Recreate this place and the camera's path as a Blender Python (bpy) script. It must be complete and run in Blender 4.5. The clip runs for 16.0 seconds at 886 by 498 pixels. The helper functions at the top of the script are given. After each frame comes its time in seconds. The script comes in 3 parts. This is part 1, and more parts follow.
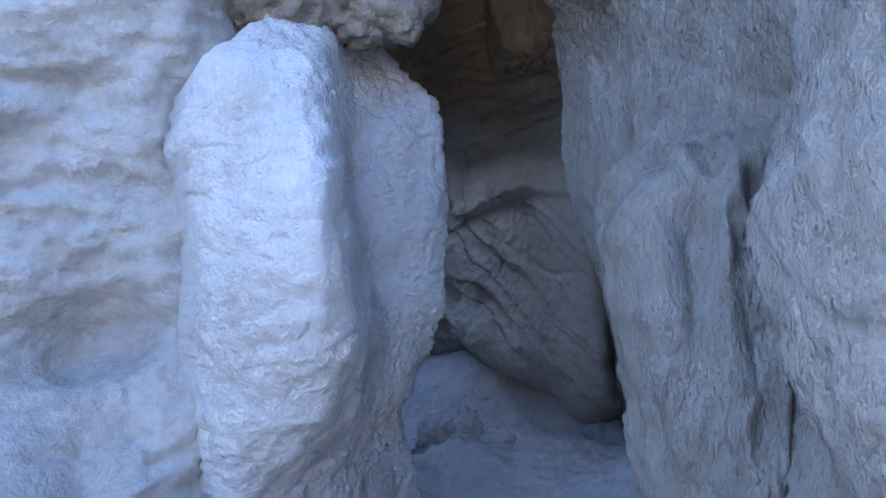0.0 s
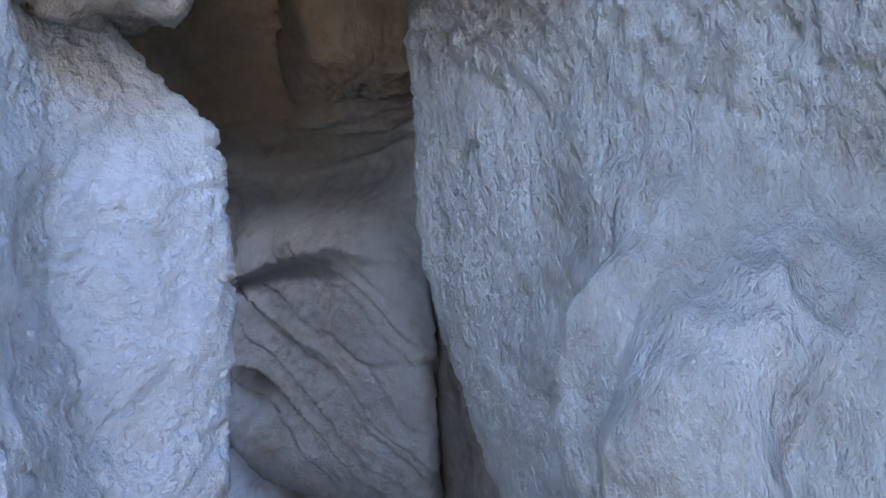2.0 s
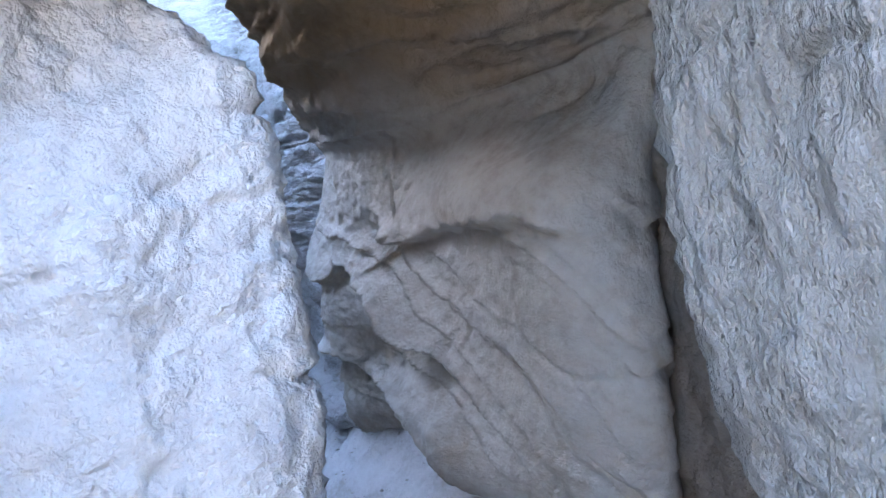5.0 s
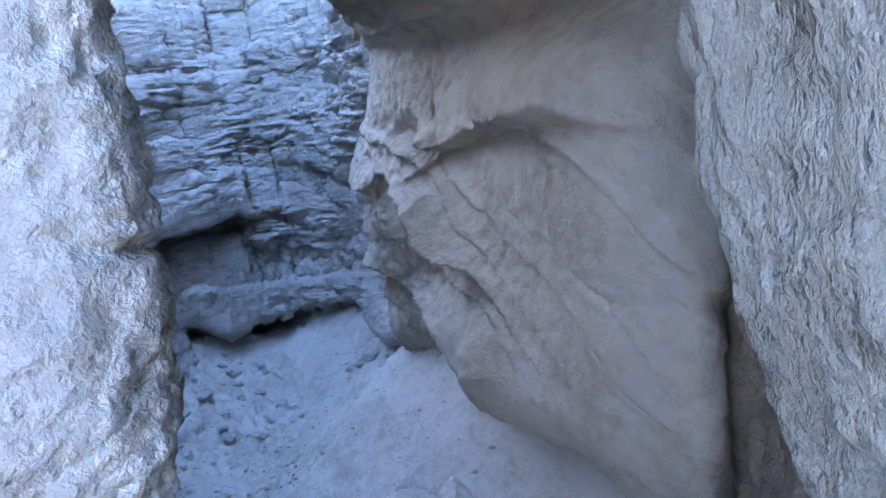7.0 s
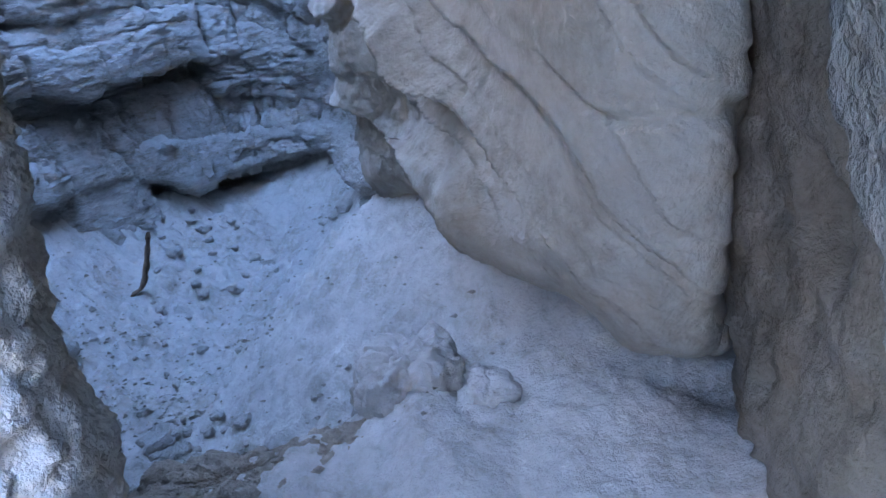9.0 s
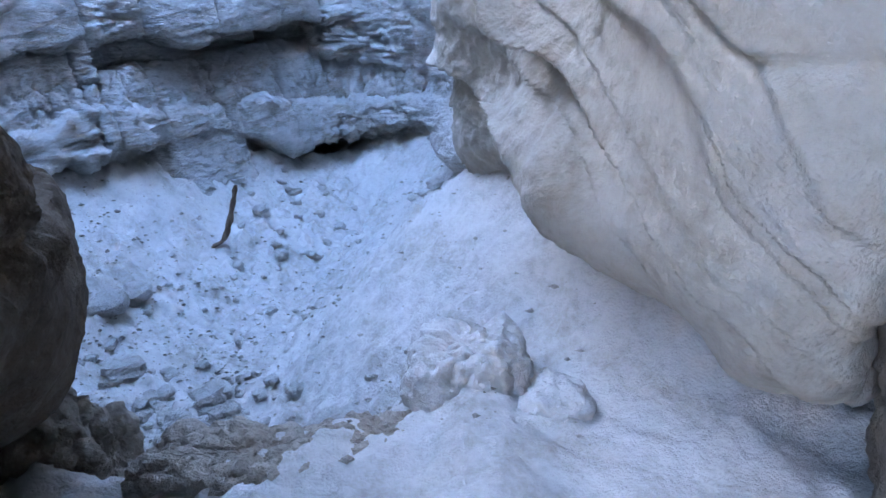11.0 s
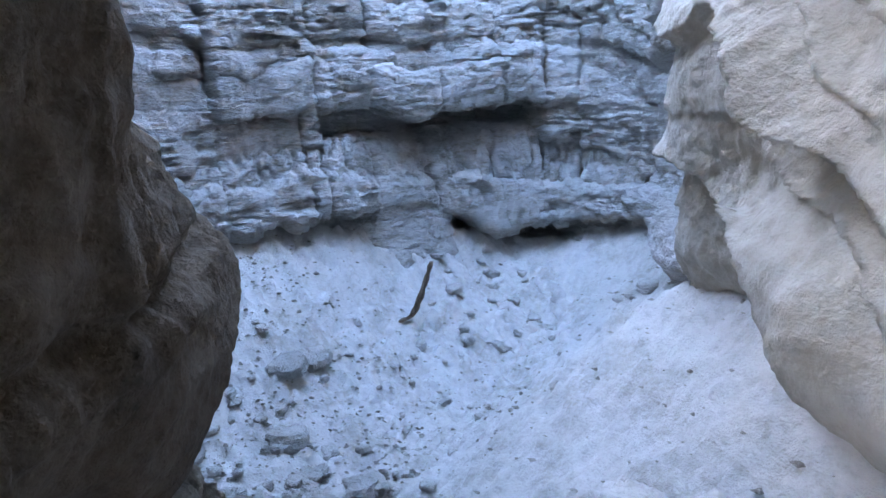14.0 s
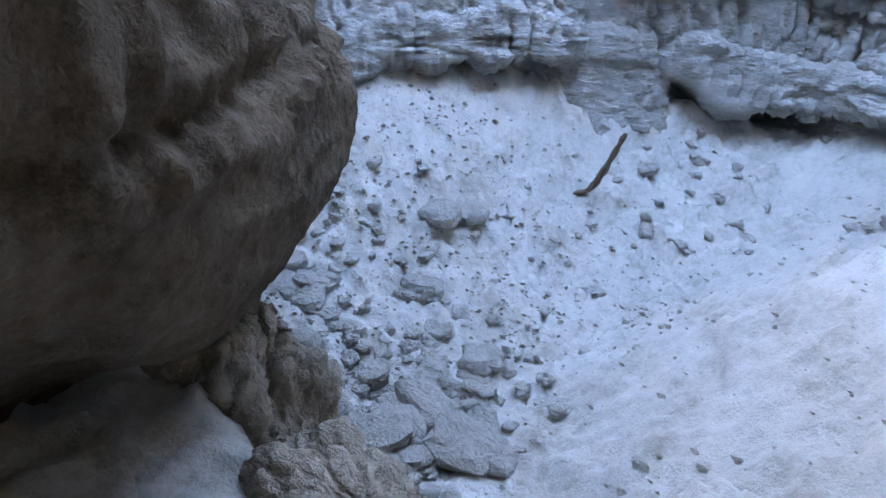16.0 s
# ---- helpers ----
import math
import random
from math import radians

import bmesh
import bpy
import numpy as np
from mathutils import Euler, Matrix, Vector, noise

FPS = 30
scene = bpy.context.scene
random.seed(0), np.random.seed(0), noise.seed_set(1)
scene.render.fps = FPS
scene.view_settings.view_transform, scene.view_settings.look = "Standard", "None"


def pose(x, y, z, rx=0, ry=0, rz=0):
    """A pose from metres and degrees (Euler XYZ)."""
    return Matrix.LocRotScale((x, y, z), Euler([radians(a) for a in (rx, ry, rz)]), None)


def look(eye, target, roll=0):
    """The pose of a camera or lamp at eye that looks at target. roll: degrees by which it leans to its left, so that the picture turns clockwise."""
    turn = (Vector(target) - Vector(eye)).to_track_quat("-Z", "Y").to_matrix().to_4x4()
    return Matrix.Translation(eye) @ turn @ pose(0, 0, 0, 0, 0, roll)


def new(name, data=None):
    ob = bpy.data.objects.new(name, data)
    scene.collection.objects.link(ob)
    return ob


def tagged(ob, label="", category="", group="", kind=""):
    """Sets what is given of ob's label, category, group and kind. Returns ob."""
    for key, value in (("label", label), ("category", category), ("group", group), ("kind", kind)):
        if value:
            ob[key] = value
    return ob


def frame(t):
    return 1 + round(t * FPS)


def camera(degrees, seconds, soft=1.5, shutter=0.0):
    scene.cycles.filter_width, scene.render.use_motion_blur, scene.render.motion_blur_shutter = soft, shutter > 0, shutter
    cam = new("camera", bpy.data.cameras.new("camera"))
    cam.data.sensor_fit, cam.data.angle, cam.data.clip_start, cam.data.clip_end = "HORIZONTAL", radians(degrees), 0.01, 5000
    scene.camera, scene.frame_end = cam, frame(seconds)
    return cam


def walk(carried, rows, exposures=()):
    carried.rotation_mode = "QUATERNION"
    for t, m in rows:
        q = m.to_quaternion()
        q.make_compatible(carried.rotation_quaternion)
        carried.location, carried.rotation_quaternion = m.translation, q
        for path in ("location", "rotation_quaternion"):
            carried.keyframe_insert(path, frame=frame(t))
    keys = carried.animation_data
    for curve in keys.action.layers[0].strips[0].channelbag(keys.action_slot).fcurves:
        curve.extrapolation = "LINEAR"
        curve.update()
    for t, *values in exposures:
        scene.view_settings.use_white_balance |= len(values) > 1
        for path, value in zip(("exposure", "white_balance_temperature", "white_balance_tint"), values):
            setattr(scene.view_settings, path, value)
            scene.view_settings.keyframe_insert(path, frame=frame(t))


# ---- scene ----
cam = camera(67.8, 16.0)
PATH = [
    (0, (0.155, 0.106, 1.642), (0.048, 2.103, 1.626), -4.6),
    (0.5, (0.122, 0.337, 1.678), (0.27, 2.33, 1.775), -6.1),
    (1, (0.113, 0.6, 1.76), (0.306, 2.587, 1.642), -2.0),
    (1.5, (0.015, 0.886, 1.812), (0.388, 2.851, 1.797), -0.6),
    (2, (0.038, 1.195, 1.905), (0.651, 3.098, 1.907), -4.7),
    (2.5, (0.062, 1.439, 2.006), (0.472, 3.395, 1.921), -5.6),
    (3, (0.067, 1.666, 2.13), (0.467, 3.62, 2.275), -1.0),
    (3.5, (0.098, 1.782, 2.179), (0.575, 3.711, 2.407), -4.2),
    (4, (0.152, 1.895, 2.161), (0.593, 3.845, 2.22), -8.3),
    (4.5, (0.197, 2.003, 2.13), (0.336, 3.99, 1.951), -8.9),
    (4.7, (0.202, 2.042, 2.113), (0.285, 4.031, 1.922), -9.1),
    (6.8, (0.387, 2.352, 1.939), (0.176, 4.306, 1.565), -8.3),
    (7, (0.389, 2.359, 1.943), (0.137, 4.307, 1.567), -8.0),
    (7.5, (0.385, 2.358, 1.936), (0.018, 4.284, 1.543), -7.5),
    (8, (0.36, 2.325, 1.872), (0.072, 4.178, 1.178), -10.0),
    (8.2, (0.332, 2.364, 1.863), (0.049, 4.177, 1.069), -10.9),
    (10.3, (0.39, 2.758, 1.608), (0.218, 4.603, 0.855), -2.8),
    (10.5, (0.39, 2.793, 1.594), (0.081, 4.618, 0.835), -4.3),
    (11, (0.366, 2.836, 1.591), (-0.15, 4.611, 0.828), -4.9),
    (11.5, (0.347, 2.917, 1.59), (-0.379, 4.69, 1.016), -6.2),
    (12, (0.321, 3.019, 1.574), (-0.546, 4.777, 1.177), -4.2),
    (12.5, (0.287, 3.069, 1.564), (-0.529, 4.858, 1.2), 2.6),
    (13, (0.274, 3.152, 1.556), (-0.534, 4.949, 1.211), 2.3),
    (13.5, (0.254, 3.234, 1.547), (-0.692, 4.951, 1.152), -0.3),
    (14, (0.248, 3.274, 1.541), (-0.847, 4.871, 1.042), -2.8),
    (14.5, (0.205, 3.369, 1.499), (-1.109, 4.764, 0.927), -3.7),
    (15, (0.103, 3.547, 1.462), (-1.203, 4.967, 0.934), 1.7),
    (15.5, (0.087, 3.67, 1.42), (-1.259, 4.99, 0.752), 1.8),
    (16, (0.153, 3.76, 1.483), (-1.279, 4.804, 0.556), 2.8),
]
EXPOSURE = [(0, 3.45, 4950, 16), (1, 3.65, 5050, 16), (2, 4.25, 5350, 16), (3.5, 4.85, 5950, 16), (4.5, 5.0, 5850, 16), (7, 4.95, 5500, 16), (8.2, 4.8, 5450, 16), (10.3, 5.5, 5600, 16), (12.5, 5.75, 5850, 16), (14.5, 5.8, 6350, 15), (16, 5.85, 6600, 15)]
walk(cam, [(t, look(eye, target, roll)) for t, eye, target, roll in PATH], EXPOSURE)

# ---------------------------------------------------------------- world, sun
world = bpy.data.worlds.new("world")
scene.world = world
world.use_nodes = True
wn = world.node_tree
sky = wn.nodes.new("ShaderNodeTexSky")
sky.sky_type = "NISHITA"
sky.sun_disc = False
sky.sun_elevation = radians(30)
sky.sun_rotation = radians(284)
wn.nodes["Background"].inputs[1].default_value = 0.15
wn.links.new(sky.outputs[0], wn.nodes["Background"].inputs[0])
sun = new("sun", bpy.data.lights.new("sun", "SUN"))
sun.data.energy, sun.data.angle, sun.data.color = 3.2, radians(0.5), (1.0, 0.95, 0.87)
az, el = radians(284), radians(30)
sun.matrix_world = look((0, 0, 20), (-math.sin(az) * math.cos(el), -math.cos(az) * math.cos(el), 20 - math.sin(el)))


# ---------------------------------------------------------------- noise
_rng = np.random.RandomState(7)
_perm = _rng.permutation(256)
_perm = np.concatenate([_perm, _perm, _perm])
_grad = _rng.normal(size=(256, 3))
_grad /= np.linalg.norm(_grad, axis=1)[:, None]


def gnoise(p):
    """Gradient noise in about -1 to 1 at an array of places."""
    i = np.floor(p).astype(int)
    f = p - i
    i &= 255
    w = f * f * f * (f * (f * 6 - 15) + 10)
    total = 0
    for a in (0, 1):
        wx = w[..., 0] if a else 1 - w[..., 0]
        for b in (0, 1):
            wy = w[..., 1] if b else 1 - w[..., 1]
            for c in (0, 1):
                wz = w[..., 2] if c else 1 - w[..., 2]
                g = _grad[_perm[_perm[_perm[(i[..., 0] + a) & 255] + ((i[..., 1] + b) & 255)] + ((i[..., 2] + c) & 255)]]
                d = g[..., 0] * (f[..., 0] - a) + g[..., 1] * (f[..., 1] - b) + g[..., 2] * (f[..., 2] - c)
                total = total + wx * wy * wz * d
    return total * 1.6


def fbm(p, octaves=4, gain=0.5):
    out, amp = 0, 1.0
    for k in range(octaves):
        out = out + amp * gnoise(p * 2.03 ** k + 17.3 * k)
        amp *= gain
    return out


def ridged(p, octaves=3, gain=0.5):
    out, amp = 0, 1.0
    for k in range(octaves):
        out = out + amp * (1 - 2 * np.abs(gnoise(p * 2.1 ** k + 9.7 * k)))
        amp *= gain
    return out


def S(p, sx, sy, sz, off=0.0):
    return p * np.array((sx, sy, sz)) + off


def step(x, a, b):
    t = np.clip((x - a) / (b - a), 0, 1)
    return t * t * (3 - 2 * t)


# ---------------------------------------------------------------- materials
def rock_material(name, dark, mid, light, scale=1.0, bump=0.35, grain=90.0, stretch=(1, 1, 1), rough=0.92, dust=None, cap=None, depth=0.02, stain=None):
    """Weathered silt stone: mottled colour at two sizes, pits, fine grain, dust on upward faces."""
    m = bpy.data.materials.new(name)
    m.use_nodes = True
    t = m.node_tree
    n, l = t.nodes, t.links
    bsdf = n["Principled BSDF"]
    bsdf.inputs["Roughness"].default_value = rough
    bsdf.inputs["Specular IOR Level"].default_value = 0.25
    geo = n.new("ShaderNodeNewGeometry")
    mp = n.new("ShaderNodeMapping")
    mp.inputs["Scale"].default_value = [scale * s for s in stretch]
    l.new(geo.outputs["Position"], mp.inputs["Vector"])

    def noise_node(sc, det, ro=0.6, dist=0.0):
        q = n.new("ShaderNodeTexNoise")
        q.inputs["Scale"].default_value, q.inputs["Detail"].default_value = sc, det
        q.inputs["Roughness"].default_value, q.inputs["Distortion"].default_value = ro, dist
        l.new(mp.outputs[0], q.inputs["Vector"])
        return q
    big, small = noise_node(2.2, 4, 0.6, 0.4), noise_node(17, 6, 0.7)
    mixf = n.new("ShaderNodeMath")
    mixf.operation = "MULTIPLY_ADD"
    mixf.inputs[1].default_value = 0.55
    l.new(big.outputs["Fac"], mixf.inputs[0])
    sm = n.new("ShaderNodeMath")
    sm.operation = "MULTIPLY"
    sm.inputs[1].default_value = 0.45
    l.new(small.outputs["Fac"], sm.inputs[0])
    l.new(sm.outputs[0], mixf.inputs[2])
    ramp = n.new("ShaderNodeValToRGB")
    e = ramp.color_ramp.elements
    e[0].position, e[0].color = 0.33, (*dark, 1)
    e[1].position, e[1].color = 0.68, (*light, 1)
    e.new(0.5).color = (*mid, 1)
    l.new(mixf.outputs[0], ramp.inputs[0])
    colour = ramp.outputs[0]
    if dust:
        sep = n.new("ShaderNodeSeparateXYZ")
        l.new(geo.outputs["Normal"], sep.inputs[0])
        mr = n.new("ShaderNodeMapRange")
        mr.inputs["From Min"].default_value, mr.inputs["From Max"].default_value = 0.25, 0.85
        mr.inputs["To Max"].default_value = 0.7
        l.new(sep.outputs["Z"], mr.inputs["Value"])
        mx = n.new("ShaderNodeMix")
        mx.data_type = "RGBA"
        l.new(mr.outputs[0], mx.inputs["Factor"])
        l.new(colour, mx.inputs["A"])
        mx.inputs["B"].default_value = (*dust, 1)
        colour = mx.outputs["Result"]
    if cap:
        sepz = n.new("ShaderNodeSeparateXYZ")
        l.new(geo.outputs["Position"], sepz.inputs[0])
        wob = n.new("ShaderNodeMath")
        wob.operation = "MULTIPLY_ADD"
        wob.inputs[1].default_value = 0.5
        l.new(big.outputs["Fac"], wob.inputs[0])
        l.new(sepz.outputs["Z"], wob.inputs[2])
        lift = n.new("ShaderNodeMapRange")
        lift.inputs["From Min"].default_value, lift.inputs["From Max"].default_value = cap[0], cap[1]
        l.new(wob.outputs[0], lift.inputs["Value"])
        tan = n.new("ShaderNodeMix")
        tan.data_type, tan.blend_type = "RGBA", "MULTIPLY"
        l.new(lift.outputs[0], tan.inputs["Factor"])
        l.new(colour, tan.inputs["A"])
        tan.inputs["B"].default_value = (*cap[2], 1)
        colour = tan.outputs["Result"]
    if stain:
        sn = noise_node(1.6, 5, 0.7, 1.2)
        spot = n.new("ShaderNodeMapRange")
        spot.inputs["From Min"].default_value, spot.inputs["From Max"].default_value = 0.56, 0.72
        spot.inputs["To Max"].default_value = 0.55
        l.new(sn.outputs["Fac"], spot.inputs["Value"])
        sx = n.new("ShaderNodeMix")
        sx.data_type = "RGBA"
        l.new(spot.outputs[0], sx.inputs["Factor"])
        l.new(colour, sx.inputs["A"])
        sx.inputs["B"].default_value = (*stain, 1)
        colour = sx.outputs["Result"]
    l.new(colour, bsdf.inputs["Base Color"])
    g1, g2 = noise_node(grain, 5, 0.65), noise_node(grain * 0.22, 4, 0.6)
    add = n.new("ShaderNodeMath")
    add.operation = "MULTIPLY_ADD"
    add.inputs[1].default_value = 2.2
    l.new(g2.outputs["Fac"], add.inputs[0])
    l.new(g1.outputs["Fac"], add.inputs[2])
    bp = n.new("ShaderNodeBump")
    bp.inputs["Strength"].default_value, bp.inputs["Distance"].default_value = min(1.0, bump * 1.6), depth
    l.new(add.outputs[0], bp.inputs["Height"])
    l.new(bp.outputs[0], bsdf.inputs["Normal"])
    return m


PALE = rock_material("pale_siltstone", (0.408, 0.378, 0.33), (0.551, 0.526, 0.48), (0.621, 0.598, 0.559), 1.3, 0.42, 60, depth=0.036)
# cap: the brown upper band, which also paints in shade of the overhang
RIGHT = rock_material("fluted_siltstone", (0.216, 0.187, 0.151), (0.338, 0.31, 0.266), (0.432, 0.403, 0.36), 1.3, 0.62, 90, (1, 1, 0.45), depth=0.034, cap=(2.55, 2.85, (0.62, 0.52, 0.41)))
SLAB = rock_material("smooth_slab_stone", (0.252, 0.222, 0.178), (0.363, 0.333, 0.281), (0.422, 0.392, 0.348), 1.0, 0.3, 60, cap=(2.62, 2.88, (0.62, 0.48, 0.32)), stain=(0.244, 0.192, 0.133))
# darker copy of PALE: the left wall's shade is in the colour
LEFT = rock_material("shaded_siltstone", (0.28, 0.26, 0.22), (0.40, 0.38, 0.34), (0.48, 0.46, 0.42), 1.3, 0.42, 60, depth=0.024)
BROWN = rock_material("tan_layered_stone", (0.16, 0.104, 0.06), (0.256, 0.184, 0.112), (0.336, 0.264, 0.176), 1.0, 0.4, 60, (1, 1, 3))
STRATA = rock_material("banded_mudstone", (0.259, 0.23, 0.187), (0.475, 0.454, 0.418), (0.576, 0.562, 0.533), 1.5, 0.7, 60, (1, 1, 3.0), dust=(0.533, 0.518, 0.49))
SAND = rock_material("pale_dust_floor", (0.331, 0.302, 0.259), (0.475, 0.454, 0.418), (0.547, 0.526, 0.49), 1.6, 0.34, 60)
STONE = rock_material("loose_stone", (0.346, 0.324, 0.288), (0.446, 0.425, 0.389), (0.504, 0.482, 0.446), 3.0, 0.5, 90)
# brown stone, its colour lowered further to hold the bulge's deep shade
DARK = rock_material("shade_dark_brown_mudstone", (0.06, 0.044, 0.028), (0.122, 0.092, 0.061), (0.19, 0.147, 0.104), 1.6, 0.5, 60)
TAN = rock_material("tan_pitted_stone", (0.145, 0.115, 0.085), (0.255, 0.212, 0.162), (0.357, 0.306, 0.246), 1.8, 0.5, 50)
# the slab's tan stone, darkened in colour as the alcove's shade
RECESS = rock_material("shade_dark_recess_stone", (0.134, 0.105, 0.0743), (0.205, 0.173, 0.133), (0.254, 0.219, 0.176), 1.5, 0.4, 50)
CRUST = rock_material("tan_crust", (0.22, 0.18, 0.135), (0.35, 0.30, 0.24), (0.45, 0.40, 0.335), 2.5, 0.5, 60)
# darker than the stones: shadowed sides of the grains painted into the colour
GRAVEL = rock_material("shade_dark_gravel", (0.16, 0.136, 0.112), (0.288, 0.264, 0.224), (0.448, 0.424, 0.384), 6.0, 0.5, 90)
WOOD = rock_material("weathered_wood", (0.10, 0.07, 0.05), (0.18, 0.13, 0.09), (0.26, 0.20, 0.15), 6.0, 0.5, 60, (1, 1, 0.3))


# ---------------------------------------------------------------- mesh helpers
def grid_mesh(name, grids, material, closed=True, cap=True):
    """One mesh from grids of places, rows by columns; closed joins the last column to the first."""
    verts, faces, base = [], [], 0
    for g in grids:
        nv, nu = g.shape[:2]
        idx = base + np.arange(nv * nu).reshape(nv, nu)
        nxt = np.roll(idx, -1, axis=1) if closed else idx[:, 1:]
        cur = idx if closed else idx[:, :-1]
        q = np.stack([cur[:-1], nxt[:-1], nxt[1:], cur[1:]], -1).reshape(-1, 4)
        verts.append(g.reshape(-1, 3))
        faces.append(q)
        base += nv * nu
    verts, faces = np.concatenate(verts), np.concatenate(faces)
    me = bpy.data.meshes.new(name)
    extra = []
    if cap and closed:
        g = grids[0]
        nv, nu = g.shape[:2]
        verts = np.concatenate([verts, g[0].mean(0)[None], g[-1].mean(0)[None]])
        a, b = len(verts) - 2, len(verts) - 1
        for k in range(nu):
            j = (k + 1) % nu
            extra.append((a, j, k))
            extra.append((b, (nv - 1) * nu + k, (nv - 1) * nu + j))
    extra = np.array(extra, int).reshape(-1, 3)
    loops = np.concatenate([faces.ravel(), extra.ravel()])
    starts = np.concatenate([np.arange(len(faces)) * 4, len(faces) * 4 + np.arange(len(extra)) * 3])
    me.vertices.add(len(verts))
    me.vertices.foreach_set("co", verts.astype(np.float32).ravel())
    me.loops.add(len(loops))
    me.loops.foreach_set("vertex_index", loops.astype(np.int32))
    me.polygons.add(len(starts))
    me.polygons.foreach_set("loop_start", starts.astype(np.int32))
    me.polygons.foreach_set("use_smooth", np.ones(len(starts), bool))
    me.update(calc_edges=True)
    me.validate()
    me.materials.append(material)
    return me


def part(name, me, parent, label=""):
    ob = new(name, me)
    ob.parent = parent
    if label:
        ob["label"] = label
    return ob


def hermite(v, zs, q, periodic=False):
    """Smooth curve through rows v at zs, read at q."""
    zs = np.asarray(zs, float)
    m = np.gradient(v, zs, axis=0)
    k = np.clip(np.searchsorted(zs, q) - 1, 0, len(zs) - 2)
    h = (zs[k + 1] - zs[k])
    t = ((q - zs[k]) / h)
    t, h = t.reshape(-1, *[1] * (v.ndim - 1)), h.reshape(-1, *[1] * (v.ndim - 1))
    return ((2 * t ** 3 - 3 * t ** 2 + 1) * v[k] + (t ** 3 - 2 * t ** 2 + t) * h * m[k]
            + (-2 * t ** 3 + 3 * t ** 2) * v[k + 1] + (t ** 3 - t ** 2) * h * m[k + 1])


def loft(levels, fine, spacing, coarse=0.35, tall=None):
    """A rock mass from plan outlines at heights. fine: outline corners between which the skin is dense."""
    zs = np.array([z for z, _ in levels], float)
    v = np.array([o for _, o in levels], float)
    if np.sum(v[0, :, 0] * np.roll(v[0, :, 1], -1) - v[0, :, 1] * np.roll(v[0, :, 0], -1)) < 0:
        raise ValueError("outline must run anticlockwise")
    kk = v.shape[1]
    cols = []
    for k in range(kk):
        p0, p1, p2, p3 = (v[:, (k + d) % kk] for d in (-1, 0, 1, 2))
        length = np.linalg.norm(p2 - p1, axis=-1).mean()
        n = max(2, int(length / (spacing if fine[0] <= k < fine[1] else coarse)))
        for t in np.arange(n) / n:
            cols.append(0.5 * (2 * p1 + (p2 - p0) * t + (2 * p0 - 5 * p1 + 4 * p2 - p3) * t * t + (3 * p1 - p0 - 3 * p2 + p3) * t ** 3))
    c = np.stack(cols, 1)
    top = tall if tall is not None else zs[-1]
    q = np.arange(zs[0], top, spacing)
    if zs[-1] > top:
        q = np.concatenate([q, np.arange(top, zs[-1], coarse)])
    q = np.append(q, zs[-1])
    xy = hermite(c, zs, q)
    return np.concatenate([xy, np.broadcast_to(q[:, None, None], xy.shape[:2] + (1,))], -1)


def normals(g, closed=True):
    du = np.roll(g, -1, 1) - np.roll(g, 1, 1) if closed else np.gradient(g, axis=1)
    dv = np.gradient(g, axis=0)
    n = np.cross(du, dv)
    return n / np.maximum(np.linalg.norm(n, axis=-1, keepdims=True), 1e-9)


def push(g, d, closed=True):
    return g + normals(g, closed) * np.asarray(d)[..., None]


def mass(name, g, material, label, category="rock wall", kind="structure", group=""):
    return tagged(new(name, grid_mesh(name, [g], material)), label, category, group, kind)


def blob(radius, seed, rows=26, cols=44, rough=0.25, flat=0.0, boxy=0.0, freq=1.6):
    """A weathered boulder: three radii, lumpy, boxy from 0 to 1, flattened underneath."""
    th = np.linspace(0.03, math.pi - 0.03, rows)[::-1]
    ph = np.linspace(0, 2 * math.pi, cols, endpoint=False)
    d = np.stack([np.sin(th)[:, None] * np.cos(ph), np.sin(th)[:, None] * np.sin(ph), np.broadcast_to(np.cos(th)[:, None], (rows, cols))], -1)
    p = 2 + 6 * boxy
    r = 1 / (np.sum(np.abs(d) ** p, -1) ** (1 / p))
    r = r * (1 + rough * fbm(d * freq + seed * 3.1, 4) + 0.35 * rough * ridged(d * freq * 2.2 + seed, 2))
    g = d * r[..., None] * np.array(radius)
    if flat:
        g[..., 2] = np.maximum(g[..., 2], -radius[2] * (1 - flat))
    return g


def ribs_loft(ribs, fine, spacing, z0, z1, tall=None, coarse=0.35):
    """A rock mass spanned over upright ribs, each a run of (z, x, y) from foot to crown, listed anticlockwise."""
    zs = np.unique(np.concatenate([np.arange(z0, z1 - 0.05, 0.12), [z1]]))
    cols = []
    for r in ribs:
        a = np.array(r, float)
        cols.append(np.stack([np.interp(zs, a[:, 0], a[:, 1]), np.interp(zs, a[:, 0], a[:, 2])], -1))
    v = np.stack(cols, 1)
    k = np.array((0.25, 0.5, 0.25))
    sm = v.copy()
    sm[1:-1] = k[0] * v[:-2] + k[1] * v[1:-1] + k[2] * v[2:]
    return loft([(z, o) for z, o in zip(zs, sm)], fine, spacing, coarse, tall)


# ---------------------------------------------------------------- ground
FLOOR = -0.45
WALL_PATH = [(-4.2, 4.9), (-3.65, 5.4), (-3.42, 6.0), (-3.15, 6.6), (-2.85, 7.25), (-2.62, 7.9), (-2.15, 8.5), (-1.55, 8.6), (-1.0, 8.15), (-0.7, 7.3), (-0.5, 6.6), (-0.42, 6.15), (0.0, 5.95), (0.5, 6.1)]


